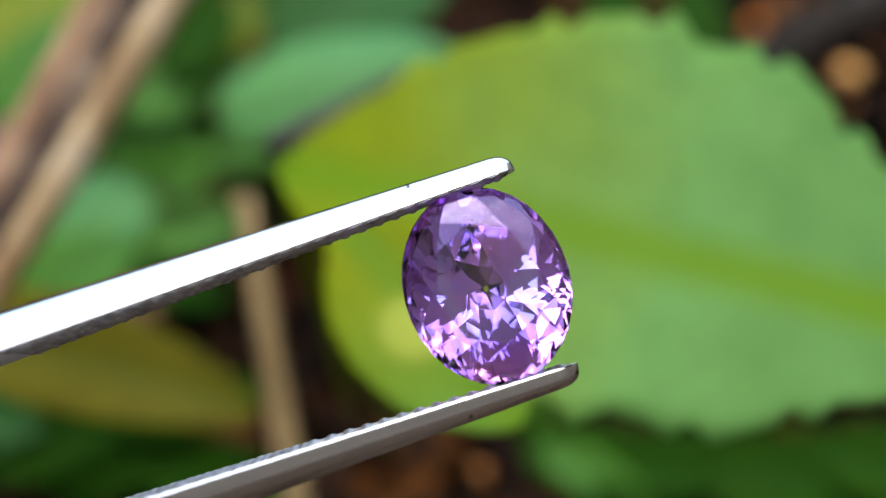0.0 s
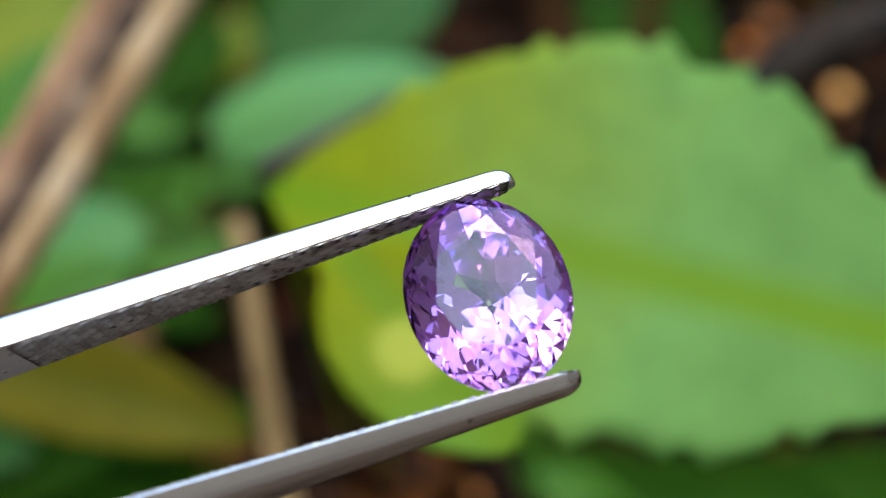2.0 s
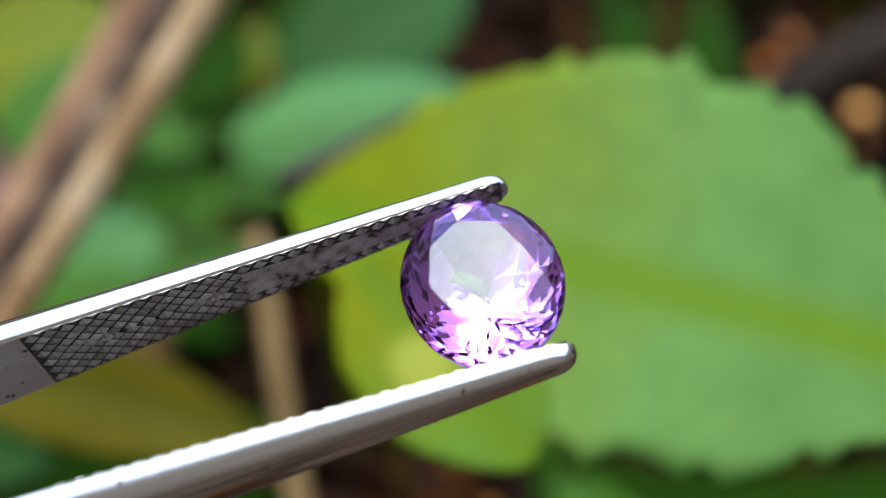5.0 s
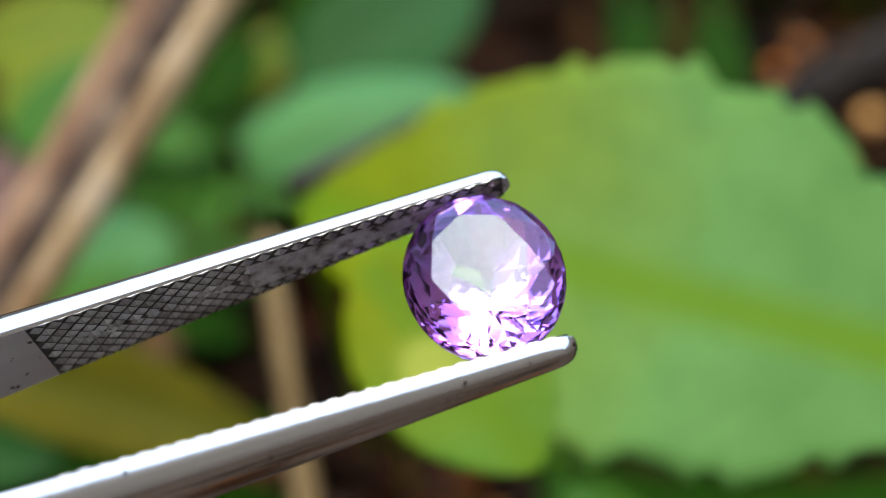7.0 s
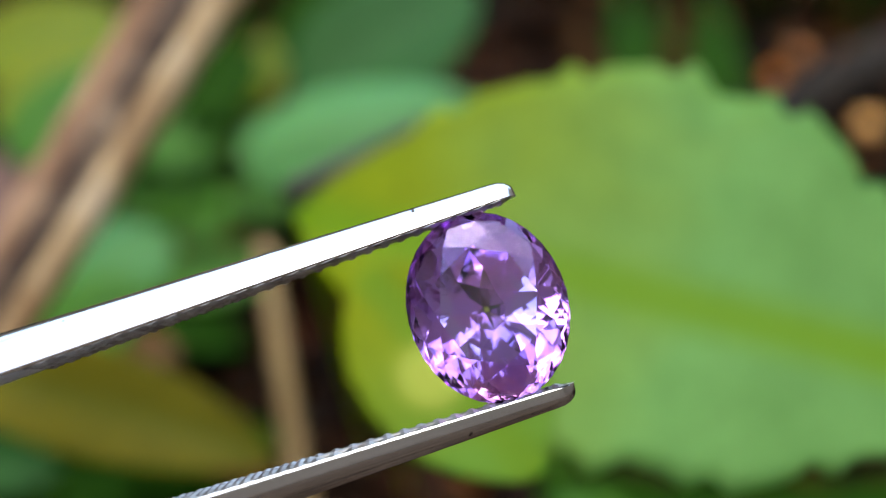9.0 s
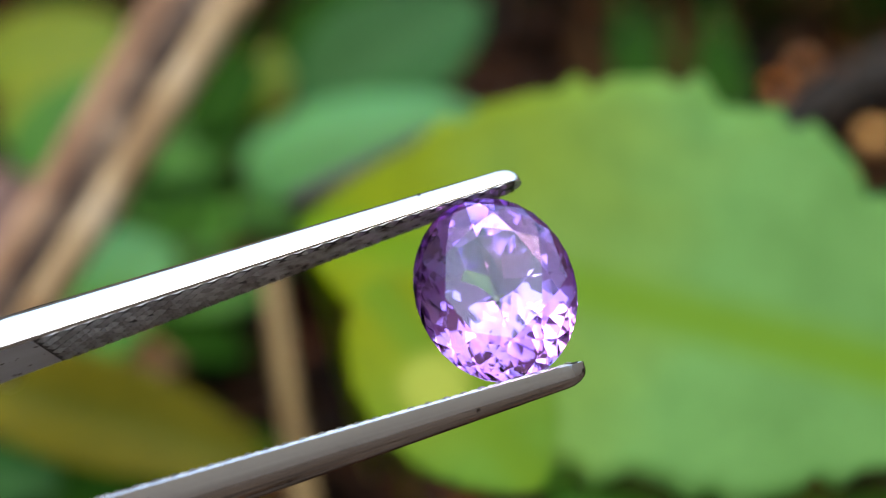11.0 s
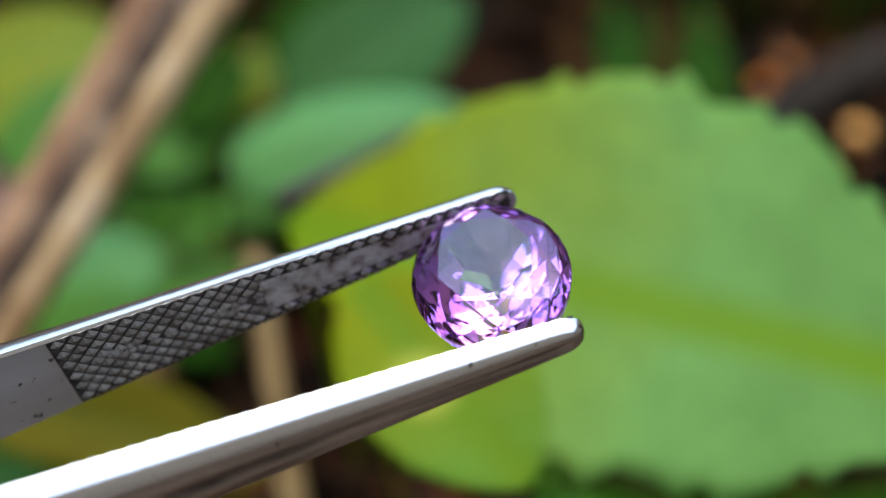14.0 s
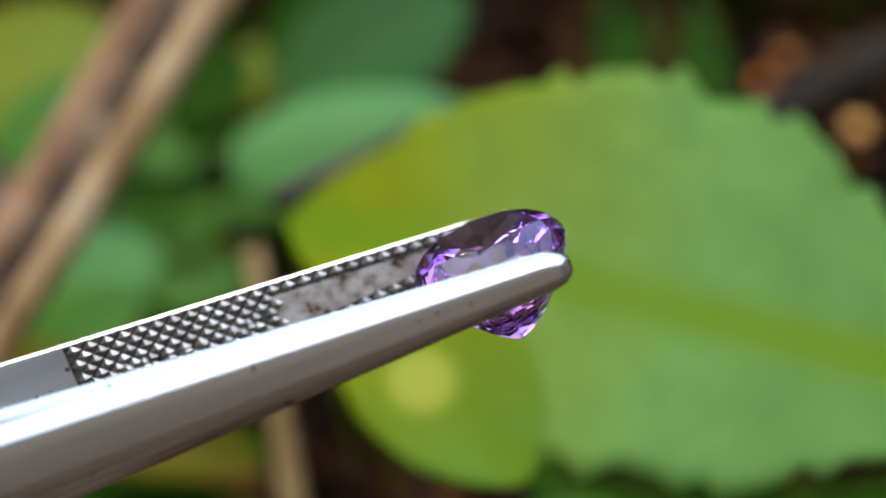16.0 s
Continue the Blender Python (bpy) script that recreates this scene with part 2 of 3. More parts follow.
def unseen_wall(name, x, y, lx, ly, h):
    """A plain wall with a coping, added out of view to shape light and reflections."""
    ob = new(name, None)
    bm = bmesh.new()
    bmesh.ops.create_cube(bm, size=1, matrix=Matrix.Translation((0, 0, h / 2)) @ Matrix.Diagonal((lx, ly, h, 1)))
    bmesh.ops.bevel(bm, geom=bm.edges[:], offset=0.006, segments=2, affect="EDGES")
    part("wall_face", bm, PLASTER, ob)
    bm = bmesh.new()
    bmesh.ops.create_cube(bm, size=1, matrix=Matrix.Translation((0, 0, h + 0.0205)) @ Matrix.Diagonal((lx + 0.03, ly + 0.03, 0.04, 1)))
    bmesh.ops.bevel(bm, geom=bm.edges[:], offset=0.008, segments=2, affect="EDGES")
    part("coping", bm, PLASTER, ob)
    ob.location = (x, y, 0)
    tagged(ob, "plain tan wall added out of view to shape reflections", "wall", kind="structure")


# added heights set how much sky the steel and stone mirror
unseen_wall("wall_south", 0, -1.0, 3.2, 0.12, 1.3)
unseen_wall("wall_north", 0, 1.6, 3.2, 0.12, 0.6)
unseen_wall("wall_west", -1.5, 0.3, 0.12, 2.4, 1.9)
unseen_wall("wall_east", 1.5, 0.3, 0.12, 2.4, 1.2)


# ---- plants ----
def blade(length, width, teeth=0, tooth=0.0, cup=0.15, bend=0.1, blunt=0.8, power=0.62, thick=0.00035, nx=64, ny=8, wave=0.0, upper=1.0, lower=1.0):
    """A leaf blade along +x from its base at the origin, midrib sunk, edge toothed; real thickness."""
    bm = bmesh.new()
    grid = []
    for i in range(nx + 1):
        u = i / nx
        half = width / 2 * (math.sin(math.pi * u ** blunt)) ** power if 0 < u < 1 else 0.0002
        if teeth:
            half += tooth * (0.6 + 0.6 * noise.noise(Vector((u * teeth * 0.6, 3.1, 0)))) * (1 - abs(2 * ((u * teeth + 0.25 * math.sin(u * 40)) % 1) - 1)) ** 0.6 * min(1, 6 * u, 6 * (1 - u))
        row = []
        for j in range(-ny, ny + 1):
            v = j / ny
            y = half * v * (upper if v > 0 else lower)
            z = cup * abs(y) + bend * (u - 0.5) ** 2 * length * -1 + wave * math.sin(u * 17 + v * 3) * abs(v)
            z += 0.00012 * abs(math.sin((u * 9 - abs(v) * 0.9) * math.pi)) * abs(v) ** 0.5
            row.append((u * length, y, z))
        grid.append(row)
    top = [[bm.verts.new(p) for p in r] for r in grid]
    low = [[bm.verts.new((p[0], p[1], p[2] - thick)) for p in r] for r in grid]
    m = 2 * ny
    for i in range(nx):
        for j in range(m):
            bm.faces.new((top[i][j], top[i + 1][j], top[i + 1][j + 1], top[i][j + 1]))
            bm.faces.new((low[i][j], low[i][j + 1], low[i + 1][j + 1], low[i + 1][j]))
        bm.faces.new((top[i][0], low[i][0], low[i + 1][0], top[i + 1][0]))
        bm.faces.new((top[i][m], top[i + 1][m], low[i + 1][m], low[i][m]))
    for i, s in ((0, 1), (nx, -1)):
        for j in range(m):
            f = (top[i][j], top[i][j + 1], low[i][j + 1], low[i][j])
            bm.faces.new(f[::s])
    return bm


def tube(points, radii, sides=10):
    """A round stem through points."""
    rings = []
    for k, p in enumerate(points):
        a, b = Vector(points[max(0, k - 1)]), Vector(points[min(len(points) - 1, k + 1)])
        q = (b - a).to_track_quat("Z", "Y")
        rings.append([Vector(p) + q @ Vector((radii[k] * math.cos(2 * math.pi * i / sides), radii[k] * math.sin(2 * math.pi * i / sides), 0)) for i in range(sides)])
    return loft(rings)


def bent(a, b, sag, steps=8):
    a, b = Vector(a), Vector(b)
    return [a.lerp(b, k / steps) + Vector((0, 0, sag)) * math.sin(math.pi * k / steps) for k in range(steps + 1)]


def leaf(base, spin, tilt, length, width, mat, label, category="leaf", facing=0, lean=25, stalk=True, group="", **shape):
    """A leaf whose blade faces the viewing point: base (right, ahead, up) in the layout frame, spin in
    that plane, tilt of its far end away, facing: turn about its own length,
    lean: how far the blade leans back to face the sky. A stalk runs to the soil."""
    m = LAY @ Matrix.Translation(base) @ pose(0, 0, 0, 90 - lean, 0, 0) @ pose(0, 0, 0, 0, 0, spin) @ pose(0, 0, 0, 0, tilt, 0) @ pose(0, 0, 0, facing, 0, 0)
    top = new("leaf", None)
    top.matrix_world = m
    part("blade", blade(length, width, **shape), mat, top, smooth=True)
    rib = tube([(length * 0.01 * k, 0, -0.0004 + shape.get("bend", 0.1) * -((k / 100) - 0.5) ** 2 * length) for k in range(0, 96, 5)], [0.0005 * (1.1 - k / 105) for k in range(0, 96, 5)], 6)
    part("midrib", rib, mat, top, smooth=True)
    if stalk:
        inv = m.inverted()
        start = Vector((0.0005, 0, -0.0004 - shape.get("bend", 0.1) * 0.25 * length))
        foot_w = m @ start
        foot_w = Vector((foot_w.x, foot_w.y + 0.05, 0.0))
        foot = inv @ foot_w
        pts = [start.lerp(foot, k / 6) for k in range(7)]
        part("stalk", tube(pts, [0.0006] * 7, 8), mat, top, smooth=True)
    tagged(top, label, category, group)
    return top


# ---- dry stems, twig ----
def stem(a, b, r0, r1, mat, label, name="dry_stem", sag=0.002, category="stem"):
    top = new(name, None)
    p0 = LAY @ Vector(a)
    top.matrix_world = Matrix.Translation(p0)
    pts = [p - p0 for p in bent(p0, LAY @ Vector(b), sag, 14)]
    rad_ = [r0 + (r1 - r0) * k / 14 + 0.00006 * math.sin(k * 2.7) for k in range(15)]
    part("stalk", tube(pts, rad_, 12), mat, top, smooth=True)
    knot = tube([pts[6], pts[6].lerp(pts[7], 0.25)], [rad_[6] * 1.07, rad_[6] * 1.05], 12)
    part("node", knot, mat, top, smooth=True)
    return tagged(top, label, category)


leaf((-0.0122, 0.0880, 0.0064), -16.5, -3, 0.0517, 0.0296, LEAF_MAIN, "broad bright green leaf with toothed edge, yellowish near its base", teeth=11, tooth=0.0034, upper=1.15, lower=0.80, blunt=0.94, power=0.86, cup=0.03, bend=0.08)
leaf((-0.0066, 0.0836, 0.0017), -51, 0, 0.0183, 0.0118, LEAF_LOBE, "smaller light green leaf overlapping the broad leaf", teeth=5, tooth=0.0005, blunt=0.95, bend=0.05, cup=0.04)
leaf((-0.0270, 0.1456, 0.0168), 17, 0, 0.0298, 0.0150, LEAF_TEAL, "bluish green smooth leaf with a soft sheen", group="bluish leaves", cup=-0.22)
leaf((-0.0215, 0.1574, 0.0252), 40, 0, 0.0300, 0.0195, LEAF_DEEP, "deeper green smooth leaf behind a bluish leaf", group="bluish leaves")
leaf((-0.0297, 0.1586, 0.0111), 32, 0, 0.0250, 0.0103, LEAF_MID, "mid green leaf under a bluish leaf", group="low leaf clump")
leaf((-0.0594, 0.1430, -0.0033), 24, 0, 0.0266, 0.0165, LEAF_TEAL, "bluish green leaf behind the dry stem", group="bluish leaves")
leaf((-0.0479, 0.1350, -0.0075), 38, 0, 0.0163, 0.0102, LEAF_MID, "mid green leaf behind the dry stem", group="low leaf clump")
leaf((-0.0484, 0.1755, 0.0115), 55, 5, 0.0212, 0.0114, LEAF_MID, "mid green leaf in a low clump", group="low leaf clump")
leaf((-0.0435, 0.1755, 0.0090), 80, 5, 0.0204, 0.0106, LEAF_MID, "mid green leaf in a low clump", group="low leaf clump")
leaf((-0.0370, 0.1755, 0.0074), 110, 5, 0.0196, 0.0106, LEAF_MID, "mid green leaf in a low clump", group="low leaf clump")
leaf((-0.0443, 0.1755, 0.0017), 10, 5, 0.0179, 0.0097, LEAF_MID, "mid green leaf in a low clump", group="low leaf clump")
leaf((-0.0476, 0.1755, 0.0196), 30, 5, 0.0187, 0.0097, LEAF_MID, "mid green leaf in a low clump", group="low leaf clump")
leaf((-0.0394, 0.1755, 0.0253), 60, 5, 0.0163, 0.0097, LEAF_DARK, "green leaf in a low clump, coloured dark for shade", group="low leaf clump")
leaf((-0.0508, 0.1755, 0.0001), -20, 5, 0.0212, 0.0097, LEAF_DARK, "green leaf in a low clump, coloured dark for shade", group="low leaf clump")
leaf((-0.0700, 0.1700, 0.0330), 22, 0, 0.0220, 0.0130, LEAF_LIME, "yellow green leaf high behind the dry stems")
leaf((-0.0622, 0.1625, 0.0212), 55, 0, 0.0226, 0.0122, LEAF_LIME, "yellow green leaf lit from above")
leaf((-0.0600, 0.1600, 0.0180), 50, 0, 0.0200, 0.0115, LEAF_MID, "mid green leaf behind the dry stems", group="low leaf clump")
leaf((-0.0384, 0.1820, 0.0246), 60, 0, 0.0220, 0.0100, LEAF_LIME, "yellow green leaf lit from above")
leaf((-0.0409, 0.1820, 0.0339), 80, 0, 0.0220, 0.0110, LEAF_DARK, "green leaf in a low clump, coloured dark for shade", group="low leaf clump")
leaf((-0.0265, 0.1820, 0.0356), 60, 0, 0.0220, 0.0119, LEAF_DARK, "green leaf in a low clump, coloured dark for shade", group="low leaf clump")
leaf((-0.0698, 0.1664, 0.0086), 30, 0, 0.0201, 0.0150, MAUVE, "mauve brown dying leaf behind the stems")
leaf((-0.0513, 0.1210, -0.0067), -16, 0, 0.0348, 0.0115, LEAF_OLIVE, "olive yellow leaf in the shade", bend=0.2)
leaf((-0.0470, 0.1458, -0.0053), -8, 0, 0.0135, 0.0066, LEAF_RUST, "rust orange dying leaf")
leaf((-0.0550, 0.1404, -0.0234), 10, 0, 0.0196, 0.0106, LEAF_DARK, "green leaf low over the soil, coloured dark for shade", group="low leaf clump")
leaf((-0.0472, 0.1404, -0.0273), 25, 0, 0.0215, 0.0106, LEAF_DARK, "green leaf low over the soil, coloured dark for shade", group="low leaf clump")
leaf((-0.0348, 0.1404, -0.0254), -10, 0, 0.0183, 0.0092, LEAF_DARK, "green leaf low over the soil, coloured dark for shade", group="low leaf clump")
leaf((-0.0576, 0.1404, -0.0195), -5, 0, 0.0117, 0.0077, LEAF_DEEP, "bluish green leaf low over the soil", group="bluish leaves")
leaf((-0.0381, 0.1404, -0.0195), 12, 0, 0.0183, 0.0070, LEAF_DARK, "green leaf low over the soil, coloured dark for shade", group="low leaf clump")
leaf((0.0092, 0.1350, -0.0225), -8, 0, 0.0213, 0.0088, LEAF_DARK, "green leaf under the broad leaf, dark as in its shade", group="low leaf clump")
leaf((0.0142, 0.1350, -0.0288), 18, 0, 0.0226, 0.0102, LEAF_DARK, "green leaf under the broad leaf, dark as in its shade", group="low leaf clump")
leaf((0.0273, 0.1350, -0.0244), -5, 0, 0.0207, 0.0095, LEAF_DARK, "green leaf under the broad leaf, dark as in its shade", group="low leaf clump")
leaf((0.0342, 0.1350, -0.0288), 20, 0, 0.0226, 0.0102, LEAF_DARK, "green leaf under the broad leaf, dark as in its shade", group="low leaf clump")
leaf((0.0417, 0.1350, -0.0225), -14, 0, 0.0188, 0.0095, LEAF_DARK, "green leaf under the broad leaf, dark as in its shade", group="low leaf clump")
leaf((0.0110, 0.1350, -0.0219), -30, 0, 0.0138, 0.0054, LEAF_MID, "green leaf under the broad leaf, dark as in its shade", group="low leaf clump")
stem((-0.0381, 0.0989, -0.0059), (-0.0183, 0.0989, 0.0267), 0.00138, 0.00156, STRAW, "thick straw-coloured dry plant stem", "dry_stem", 0, "stem")
# dark strand added for the shaded cavity between its two neighbours
stem((-0.0429, 0.1058, -0.0058), (-0.0227, 0.1058, 0.0285), 0.00140, 0.00165, CAVITY, "dark mottled strand standing in for the shaded cavity between dry stems", "dry_stem", 0, "stem")
stem((-0.0463, 0.1104, -0.0040), (-0.0266, 0.1104, 0.0298), 0.00160, 0.00185, BARK, "brown dry plant stem beside a straw stem", "dry_stem", 0, "stem")
stem((-0.0185, 0.1130, 0.0048), (-0.0122, 0.1060, -0.0255), 0.00094, 0.00138, DULL_STRAW, "upright straw-coloured dry stem", "dry_stem", 0, "stem")
stem((-0.0142, 0.1000, 0.0084), (-0.0030, 0.1120, 0.0160), 0.00105, 0.00070, TWIG, "thin dark grey fallen twig", "twig", 0, "twig")
stem((0.0479, 0.2000, 0.0279), (0.0835, 0.2100, 0.0449), 0.00390, 0.00468, STICK, "dark fallen stick on the soil", "stick", 0.002, "stick")
leaf((0.0270, 0.2000, 0.0326), 88, 10, 0.0306, 0.0050, LEAF_DARK, "upright narrow green grass leaf", blunt=0.6, group="upright grass leaves")
leaf((0.0449, 0.2000, 0.0321), 93, 10, 0.0306, 0.0054, LEAF_DARK, "upright narrow green grass leaf", blunt=0.6, group="upright grass leaves")
leaf((0.0214, 0.2000, 0.0335), 95, 10, 0.0241, 0.0050, RUSSET, "upright narrow russet dry grass leaf", blunt=0.6, group="upright grass leaves")
leaf((0.0349, 0.2000, 0.0354), 84, 10, 0.0241, 0.0044, RUSSET, "upright narrow russet dry grass leaf", blunt=0.6, group="upright grass leaves")
leaf((0.0400, 0.2000, 0.0335), 97, 10, 0.0241, 0.0046, LEAF_DARK, "upright narrow green grass leaf", blunt=0.6, group="upright grass leaves")
leaf((0.0298, 0.2000, 0.0335), 80, 10, 0.0260, 0.0040, LEAF_DARK, "upright narrow green grass leaf", blunt=0.6, group="upright grass leaves")

# ---- dead leaves and grass on the soil ----
def scatter(name, mat, count, spread, maker, label, category):
    rng = random.Random(5 + count)
    verts, faces = [], []
    for _ in range(count):
        x, y = spread(rng)
        maker(rng, x, y, 0.006 * noise.fractal(Vector((x, y - 0.25, 0)) * 14, 1.0, 2.0, 4), verts, faces)
    me = bpy.data.meshes.new(name)
    me.from_pydata(verts, [], faces)
    me.materials.append(mat)
    ob = new(name, me)
    return tagged(ob, label, category, kind="stuff")


def dead_leaf(rng, x, y, z, verts, faces):
    """A small curled leaf with thickness, lying on the soil."""
    ln, wd = rng.uniform(0.006, 0.022), rng.uniform(0.004, 0.010)
    m = Matrix.Translation((x, y, z + rng.uniform(0.002, 0.008))) @ pose(0, 0, 0, rng.uniform(-40, 40), rng.uniform(-40, 40), rng.uniform(0, 360))
    curl = rng.uniform(-0.5, 0.6)
    k = len(verts)
    n = 5
    for lay in (0, -0.0003):
        for i in range(n + 1):
            u = i / n
            h = wd / 2 * math.sin(math.pi * min(0.97, max(0.03, u))) ** 0.7
            for v in (-1, 0, 1):
                verts.append(m @ Vector(((u - 0.5) * ln, h * v, lay + curl * (u - 0.5) ** 2 * ln + 0.3 * h * abs(v))))
    c = 3 * (n + 1)
    for i in range(n):
        for v in range(2):
            a = k + 3 * i + v
            faces.append((a, a + 3, a + 4, a + 1))
            faces.append((a + c, a + c + 1, a + c + 4, a + c + 3))
        for v in (0, 2):
            a = k + 3 * i + v
            faces.append((a, a + c, a + c + 3, a + 3))
    for i in (0, n):
        for v in range(2):
            a = k + 3 * i + v
            faces.append((a, a + 1, a + 1 + c, a + c))


def grass_blade(rng, x, y, z, verts, faces):
    """A narrow three-sided blade that leans and bends over."""
    h, w = rng.uniform(0.03, 0.075), rng.uniform(0.0008, 0.0020)
    a, lean = rng.uniform(0, 6.28), rng.uniform(0.05, 0.5)
    k = len(verts)
    n = 5
    for i in range(n + 1):
        u = i / n
        r = w * (1 - u) ** 0.7 + 0.0001
        cx, cy = x + math.cos(a) * lean * h * u * u, y + math.sin(a) * lean * h * u * u
        for t, q in ((0, 1.0), (2.6, 0.9), (3.7, 0.9)):
            verts.append((cx + r * q * math.cos(a + 1.57 + t), cy + r * q * math.sin(a + 1.57 + t), z - 0.003 + h * u))
    for i in range(n):
        for v in range(3):
            p, q = k + 3 * i + v, k + 3 * i + (v + 1) % 3
            faces.append((p, q, q + 3, p + 3))
    faces.append((k + 3 * n, k + 3 * n + 1, k + 3 * n + 2))


def bed(rng):
    if rng.random() < 0.36:         # thinning out round the thick middle
        return rng.gauss(0.01, 0.26), rng.gauss(0.25, 0.24)
    return rng.uniform(-0.20, 0.22), rng.uniform(0.08, 0.42)


def far_bed(rng):
    return rng.uniform(-0.16, 0.20), rng.uniform(0.27, 0.42)


scatter("leaf_litter", LITTER, 8200, bed, dead_leaf, "brown and russet dead leaves on soil, darkened for shade", "leaf litter")
scatter("grass", GRASS, 700, far_bed, grass_blade, "thin green and straw-brown grass blades", "grass")


# ---- bright beads standing in for blurred sun glints on the litter ----
def seed(x, y, z, r, label, mat):
    bm = bmesh.new()
    bmesh.ops.create_uvsphere(bm, u_segments=14, v_segments=9, radius=r)
    for v in bm.verts:
        v.co.z *= 0.8
        v.co *= 1 + 0.12 * noise.noise(v.co * 300)
    ob = part("seed", bm, mat, None, label, True)
    ob.matrix_world = Matrix.Translation(LAY @ Vector((x, y, z)))
    return tagged(ob, label, "seed", "dry seeds in the litter")


seed(0.0665, 0.2, 0.0289, 0.00224, "tan bead standing in for a blurred glint on the litter", GLINT_TAN)
seed(0.0679, 0.205, 0.0244, 0.00155, "brown bead standing in for a blurred glint on the litter", GLINT_BROWN)
seed(0.0579, 0.21, 0.0427, 0.00212, "brown bead standing in for a blurred glint on the litter", GLINT_BROWN)
seed(0.0537, 0.21, 0.0386, 0.00172, "orange bead standing in for a blurred glint on the litter", GLINT_ORANGE)
seed(0.0044, 0.145, -0.0267, 0.00119, "reddish bead standing in for a blurred glint on the litter", GLINT_BROWN)
seed(0.0455, 0.215, 0.0500, 0.00150, "brown bead standing in for a blurred glint on the litter", GLINT_BROWN)
seed(0.0201, 0.215, 0.0480, 0.00163, "brown bead standing in for a blurred glint on the litter", GLINT_BROWN)


# ---- gem ----
GA, GB, GY = 0.00319, 0.00386, -0.00020


def gemstone():
    """Oval cut: table, faceted crown, thin girdle, deep bulging pavilion; one closed stone in four parts."""
    cut = random.Random(3)          # hand-cut, slightly uneven facets below the girdle
    bm = bmesh.new()
    rings = [(0.62, -1.04, 8, 0.0), (0.77, -0.87, 8, 0.5), (0.89, -0.60, 16, 0.5), (0.965, -0.32, 16, 0.0),
             (1.0, -0.07, 32, 0.5), (1.0, 0.07, 32, 0.5), (0.965, 0.48, 24, 0.5), (0.90, 0.94, 20, 0.0), (0.79, 1.44, 20, 0.5),
             (0.64, 2.02, 16, 0.0), (0.45, 2.68, 16, 0.5), (0.24, 3.28, 8, 0.0), (0.04, 3.72, 4, 0.5)]
    for r, y, n, off in rings:
        for k in range(n):
            deep = 0.15 < y < 3.0
            a = 2 * math.pi * (k + off) / n + (cut.uniform(-0.08, 0.08) if deep else 0)
            d = y + (cut.uniform(-0.085, 0.085) if deep else 0)
            bm.verts.new((r * GA * math.sin(a) + 0.00005, d * 1e-3 + GY, r * GB * math.cos(a)))
    bmesh.ops.convex_hull(bm, input=bm.verts[:])
    bmesh.ops.dissolve_limit(bm, angle_limit=radians(1.5), verts=bm.verts[:], edges=bm.edges[:])
    bmesh.ops.recalc_face_normals(bm, faces=bm.faces)
    bm.normal_update()

    def zone(f):
        if f.normal.y < -0.98:
            return "table"
        if abs(f.normal.y) < 0.03:
            return "girdle"
        return "crown" if f.calc_center_median().y < GY else "pavilion"

    top = new("gemstone", None)
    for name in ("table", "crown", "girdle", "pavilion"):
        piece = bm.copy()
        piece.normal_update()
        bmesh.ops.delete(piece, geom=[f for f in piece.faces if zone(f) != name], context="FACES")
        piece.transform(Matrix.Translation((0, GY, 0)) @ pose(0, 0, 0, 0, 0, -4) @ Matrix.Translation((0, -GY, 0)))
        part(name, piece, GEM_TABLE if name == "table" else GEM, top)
    bm.free()
    return tagged(top, "violet oval faceted gemstone held in steel tweezers", "gemstone")


gem = gemstone()


# ---- tweezers: along x, tips at +x, arms above and below the gem ----
TIPS = {1: 0.00255, -1: 0.00238}


def arm_width(x):
    w = 1.72 + 0.130 * (-x * 1e3) if x > -0.03 else 5.62
    return 1.02e-3 * w


def arm_thick(x):
    return 1e-3 * (0.80 + 0.046 * min(24, -x * 1e3 + 1.5))


def inner_z(x):
    return GB - 0.00006 + x * math.tan(radians(1.9))


def arm(side):
    """side 1: upper, -1: lower. Flat inside, rounded outside."""
    TIP = TIPS[side]
    xs = [TIP - d for d in (0.0, 0.00006, 0.00018, 0.00036, 0.0006, 0.0009, 0.0014, 0.002)] + [0.0000 - 0.0015 * k for k in range(1, 20)] + [-0.04, -0.05, -0.065, -0.08, -0.1]
    rings = []
    for x in xs:
        d = TIP - x
        kt = 0.30 + 0.70 * math.sqrt(1 - (1 - min(1, d / 0.0008)) ** 2)
        kw = 0.22 + 0.78 * math.sqrt(1 - (1 - min(1, d / 0.0010)) ** 2)
        w, t = arm_width(x) / 2 * kw, arm_thick(x) * kt
        z0 = inner_z(x)
        half = [(w * 0.95, 0.0)]
        for q in range(21):
            a = math.pi / 2 * q / 20
            rise = math.sin(a) ** 0.62
            half.append((w * math.cos(a) ** 0.62 * (1 - 0.19 * rise), t * (0.07 + 0.93 * rise)))
        ring = [(x, y, z0 + z) for y, z in half]
        ring += [(x, -y, z0 + z) for y, z in half[-2::-1]]
        rings.append([(p[0], p[1], side * p[2]) for p in ring])
    body = part("arm", loft(rings), STEEL, None, "worn stainless steel, rounded outside", True)
    body.data.set_sharp_from_angle(angle=radians(34))
    body.data.materials.append(SMUDGED)
    for p in body.data.polygons:
        if p.normal.z * side < -0.9:
            p.material_index = 1
    return body


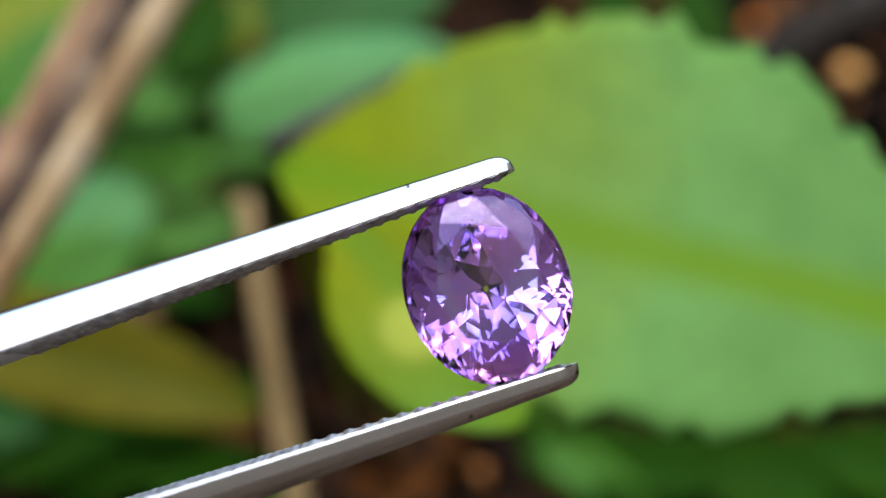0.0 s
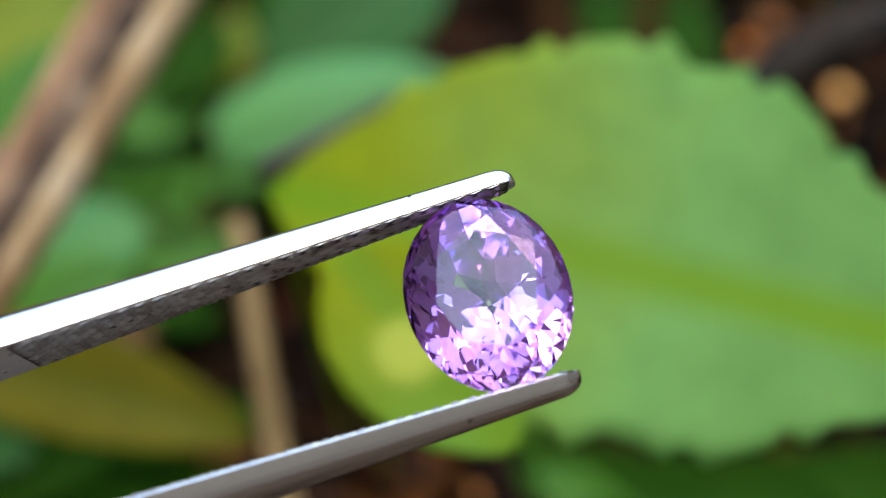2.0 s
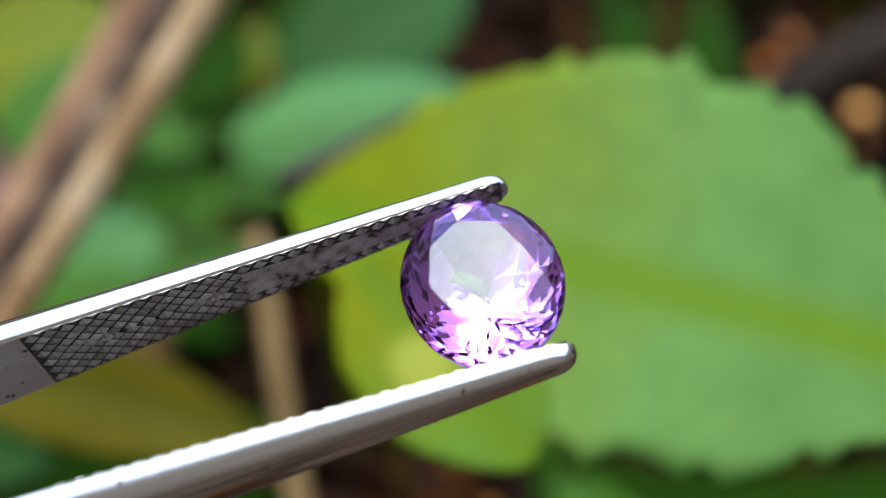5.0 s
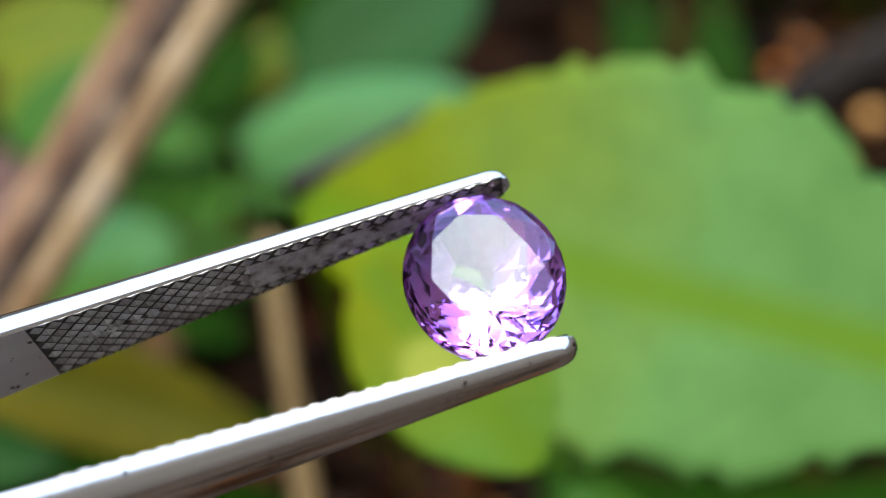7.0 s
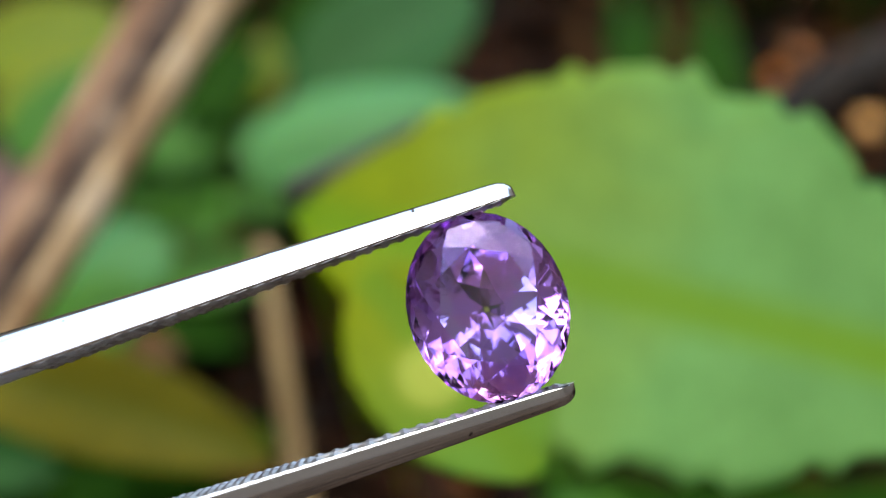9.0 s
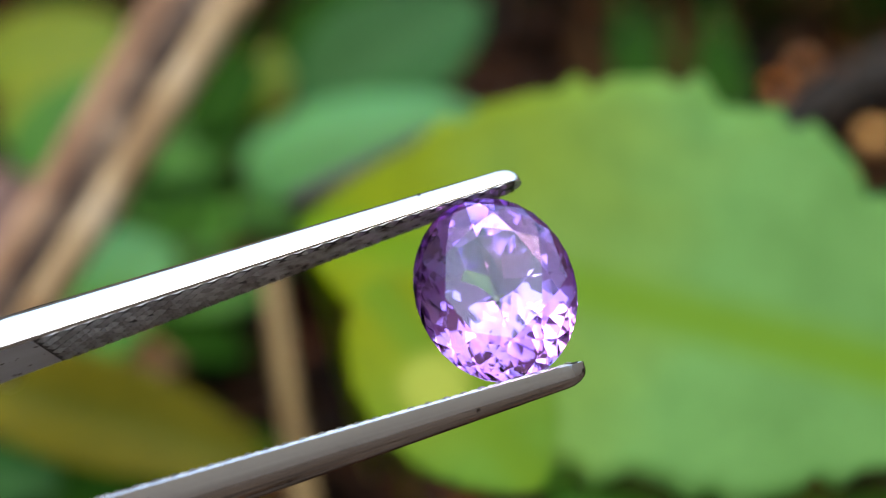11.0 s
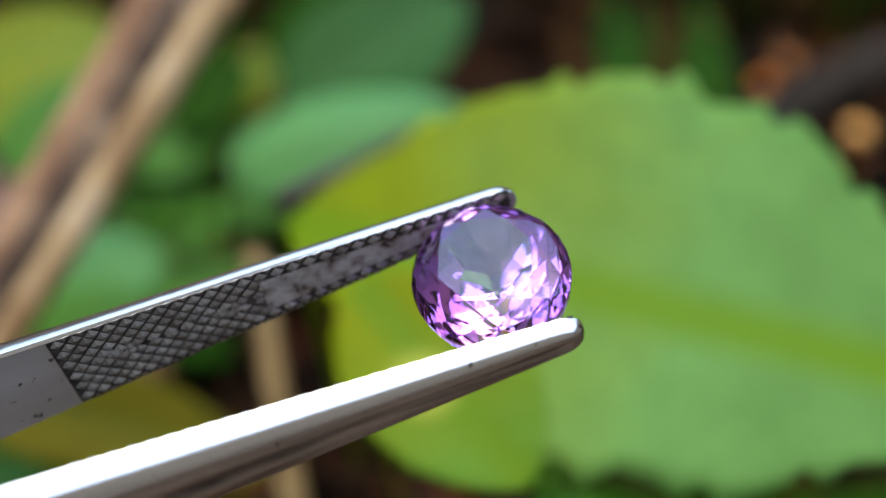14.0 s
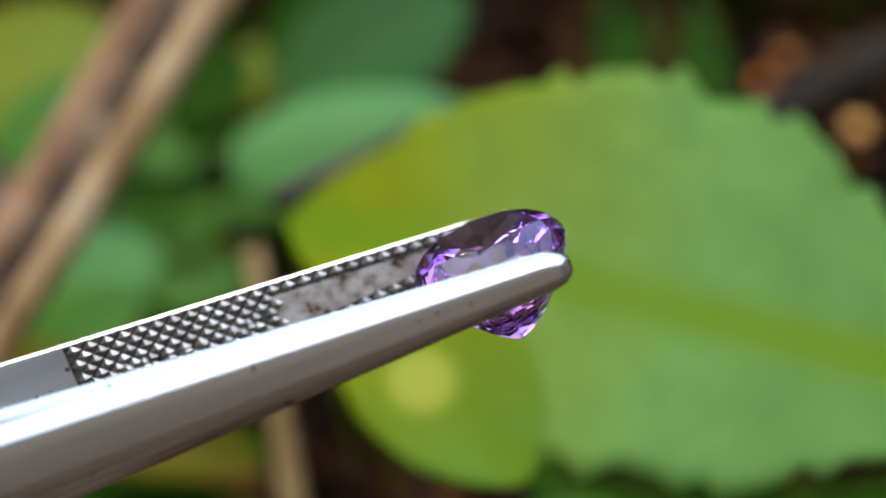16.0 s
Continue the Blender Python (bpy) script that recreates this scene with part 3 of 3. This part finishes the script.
def tooth_mesh():
    bm = bmesh.new()
    s, h = 0.00030, 0.00013
    base = [bm.verts.new(p) for p in ((s * 1.15, 0, 0), (0, s, 0), (-s * 1.15, 0, 0), (0, -s, 0))]
    cap = [bm.verts.new((p.co.x * 0.25, p.co.y * 0.25, h)) for p in base]
    for i in range(4):
        bm.faces.new((base[i], base[(i + 1) % 4], cap[(i + 1) % 4], cap[i]))
    bm.faces.new(cap)
    bm.faces.new(base[::-1])
    return mesh_of("tooth", bm, STEEL_IN)


def edge_tooth_mesh():
    """Half a pyramid, cut flush with the arm's edge; +y points out of the arm."""
    bm = bmesh.new()
    s, h = 0.00030, 0.00005
    p = [bm.verts.new(q) for q in ((s * 1.15, 0, 0), (-s * 1.15, 0, 0), (0, -s, 0), (s * 0.15, 0, h), (-s * 0.15, 0, h), (0, -s * 0.2, h))]
    for f in ((0, 1, 4, 3), (1, 2, 5, 4), (2, 0, 3, 5), (3, 4, 5), (0, 2, 1)):
        bm.faces.new([p[k] for k in f])
    bmesh.ops.recalc_face_normals(bm, faces=bm.faces)
    return mesh_of("edge_tooth", bm, STEEL_IN)


def grip(parent, side, tooth, edge_tooth):
    """Crossed rows of small pyramids on the inner face, cut through at its edges, with a plain slot towards the tip."""
    TIP = TIPS[side]
    step = 0.00031
    i = 0
    x = TIP - 0.0007
    while x > -0.0172:
        rim = arm_width(x) / 2 * 0.95
        z = side * (inner_z(x) + 0.00001)
        if i % 2:
            for y, turn in ((rim, 0), (-rim, 180)):
                ob = new("edge_tooth", edge_tooth)
                ob.parent = parent
                ob.matrix_local = Matrix.Translation((x, y, z)) @ pose(0, 0, 0, 180 if side > 0 else 0, 0, 180 - turn if side > 0 else turn)
        edge = rim - step
        rows = 1 if -0.0083 < x < TIP - 0.0012 else int((edge + 0.00012) / step) + 1
        for k in range(rows):
            if (i + k) % 2:
                continue
            for y in {edge - k * step, k * step - edge}:
                ob = new("tooth", tooth)
                ob.parent = parent
                ob.matrix_local = Matrix.Translation((x, y, z)) @ pose(0, 0, 0, 180 if side > 0 else 0, 0, 0)
        x -= 0.00035
        i += 1
    # thin dark mottled sheet between the teeth
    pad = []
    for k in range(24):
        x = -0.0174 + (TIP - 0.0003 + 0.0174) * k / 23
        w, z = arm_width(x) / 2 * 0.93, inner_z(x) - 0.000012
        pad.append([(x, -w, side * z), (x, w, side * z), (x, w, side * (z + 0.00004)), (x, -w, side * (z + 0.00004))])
    part("grip_pad", loft(pad), DARK_PAD, parent, "dark mottled sheet between the grip teeth")
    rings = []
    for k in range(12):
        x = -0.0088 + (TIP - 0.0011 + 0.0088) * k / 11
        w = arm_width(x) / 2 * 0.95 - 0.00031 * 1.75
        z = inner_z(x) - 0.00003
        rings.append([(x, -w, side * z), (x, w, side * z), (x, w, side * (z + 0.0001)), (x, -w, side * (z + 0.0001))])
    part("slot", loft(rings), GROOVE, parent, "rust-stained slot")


def tweezers():
    top = new("tweezers", None)
    tooth, edge_tooth = tooth_mesh(), edge_tooth_mesh()
    for side in (1, -1):
        a = arm(side)
        a.parent = top
        grip(a, side, tooth, edge_tooth)
    return tagged(top, "worn stainless steel tweezers with knurled tips gripping a gemstone", "tweezers")


twz = tweezers()


HELD = [
    (0.0, pose(0.00162, 0.03747, 0.09201, -43.80, -12.11, 15.01)),
    (0.5, pose(0.00152, 0.03734, 0.09183, -42.87, -12.02, 15.10)),
    (1.0, pose(0.00191, 0.03695, 0.09124, -42.91, -11.98, 14.63)),
    (1.5, pose(0.00180, 0.03750, 0.09204, -47.11, -11.88, 14.22)),
    (2.0, pose(0.00190, 0.03778, 0.09244, -52.85, -11.76, 13.95)),
    (2.5, pose(0.00162, 0.03833, 0.09304, -55.98, -11.94, 14.14)),
    (3.0, pose(0.00139, 0.03842, 0.09297, -60.09, -12.25, 14.70)),
    (3.5, pose(0.00166, 0.03818, 0.09241, -62.99, -12.00, 14.55)),
    (4.0, pose(0.00161, 0.03828, 0.09225, -66.03, -12.37, 14.59)),
    (4.5, pose(0.00132, 0.03871, 0.09263, -69.93, -12.79, 15.16)),
    (7.0, pose(0.00076, 0.03973, 0.09275, -69.65, -12.57, 15.74)),
    (7.5, pose(0.00080, 0.03943, 0.09270, -61.84, -12.50, 15.23)),
    (8.0, pose(0.00056, 0.03965, 0.09348, -54.20, -12.42, 15.43)),
    (8.5, pose(0.00076, 0.03976, 0.09295, -45.85, -12.68, 15.63)),
    (9.0, pose(0.00100, 0.03948, 0.09183, -40.93, -12.18, 15.21)),
    (11.5, pose(0.00113, 0.04025, 0.09293, -56.20, -12.29, 15.30)),
    (12.0, pose(0.00105, 0.04026, 0.09295, -60.10, -12.45, 15.40)),
    (12.5, pose(0.00118, 0.04019, 0.09283, -65.66, -12.60, 15.63)),
    (13.0, pose(0.00108, 0.04007, 0.09252, -72.42, -13.21, 15.85)),
    (13.5, pose(0.00147, 0.04006, 0.09242, -76.82, -13.22, 15.82)),
    (14.0, pose(0.00150, 0.04048, 0.09297, -80.53, -13.97, 15.82)),
    (14.5, pose(0.00168, 0.04055, 0.09297, -88.07, -14.23, 15.93)),
    (15.0, pose(0.00165, 0.04040, 0.09280, -96.56, -14.31, 16.20)),
    (15.5, pose(0.00150, 0.04050, 0.09302, -103.65, -14.39, 16.27)),
    (16.0, pose(0.00151, 0.04075, 0.09347, -110.30, -14.10, 15.92)),
]

def motions():
    # the arms settle on the stone as the grip turns
    walk(twz, [(t, m @ pose(0, 0, 0, max(0.0, min(2.0, 28 - 2 * t)), 0, 0)) for t, m in HELD])
    walk(gem, HELD)


motions()
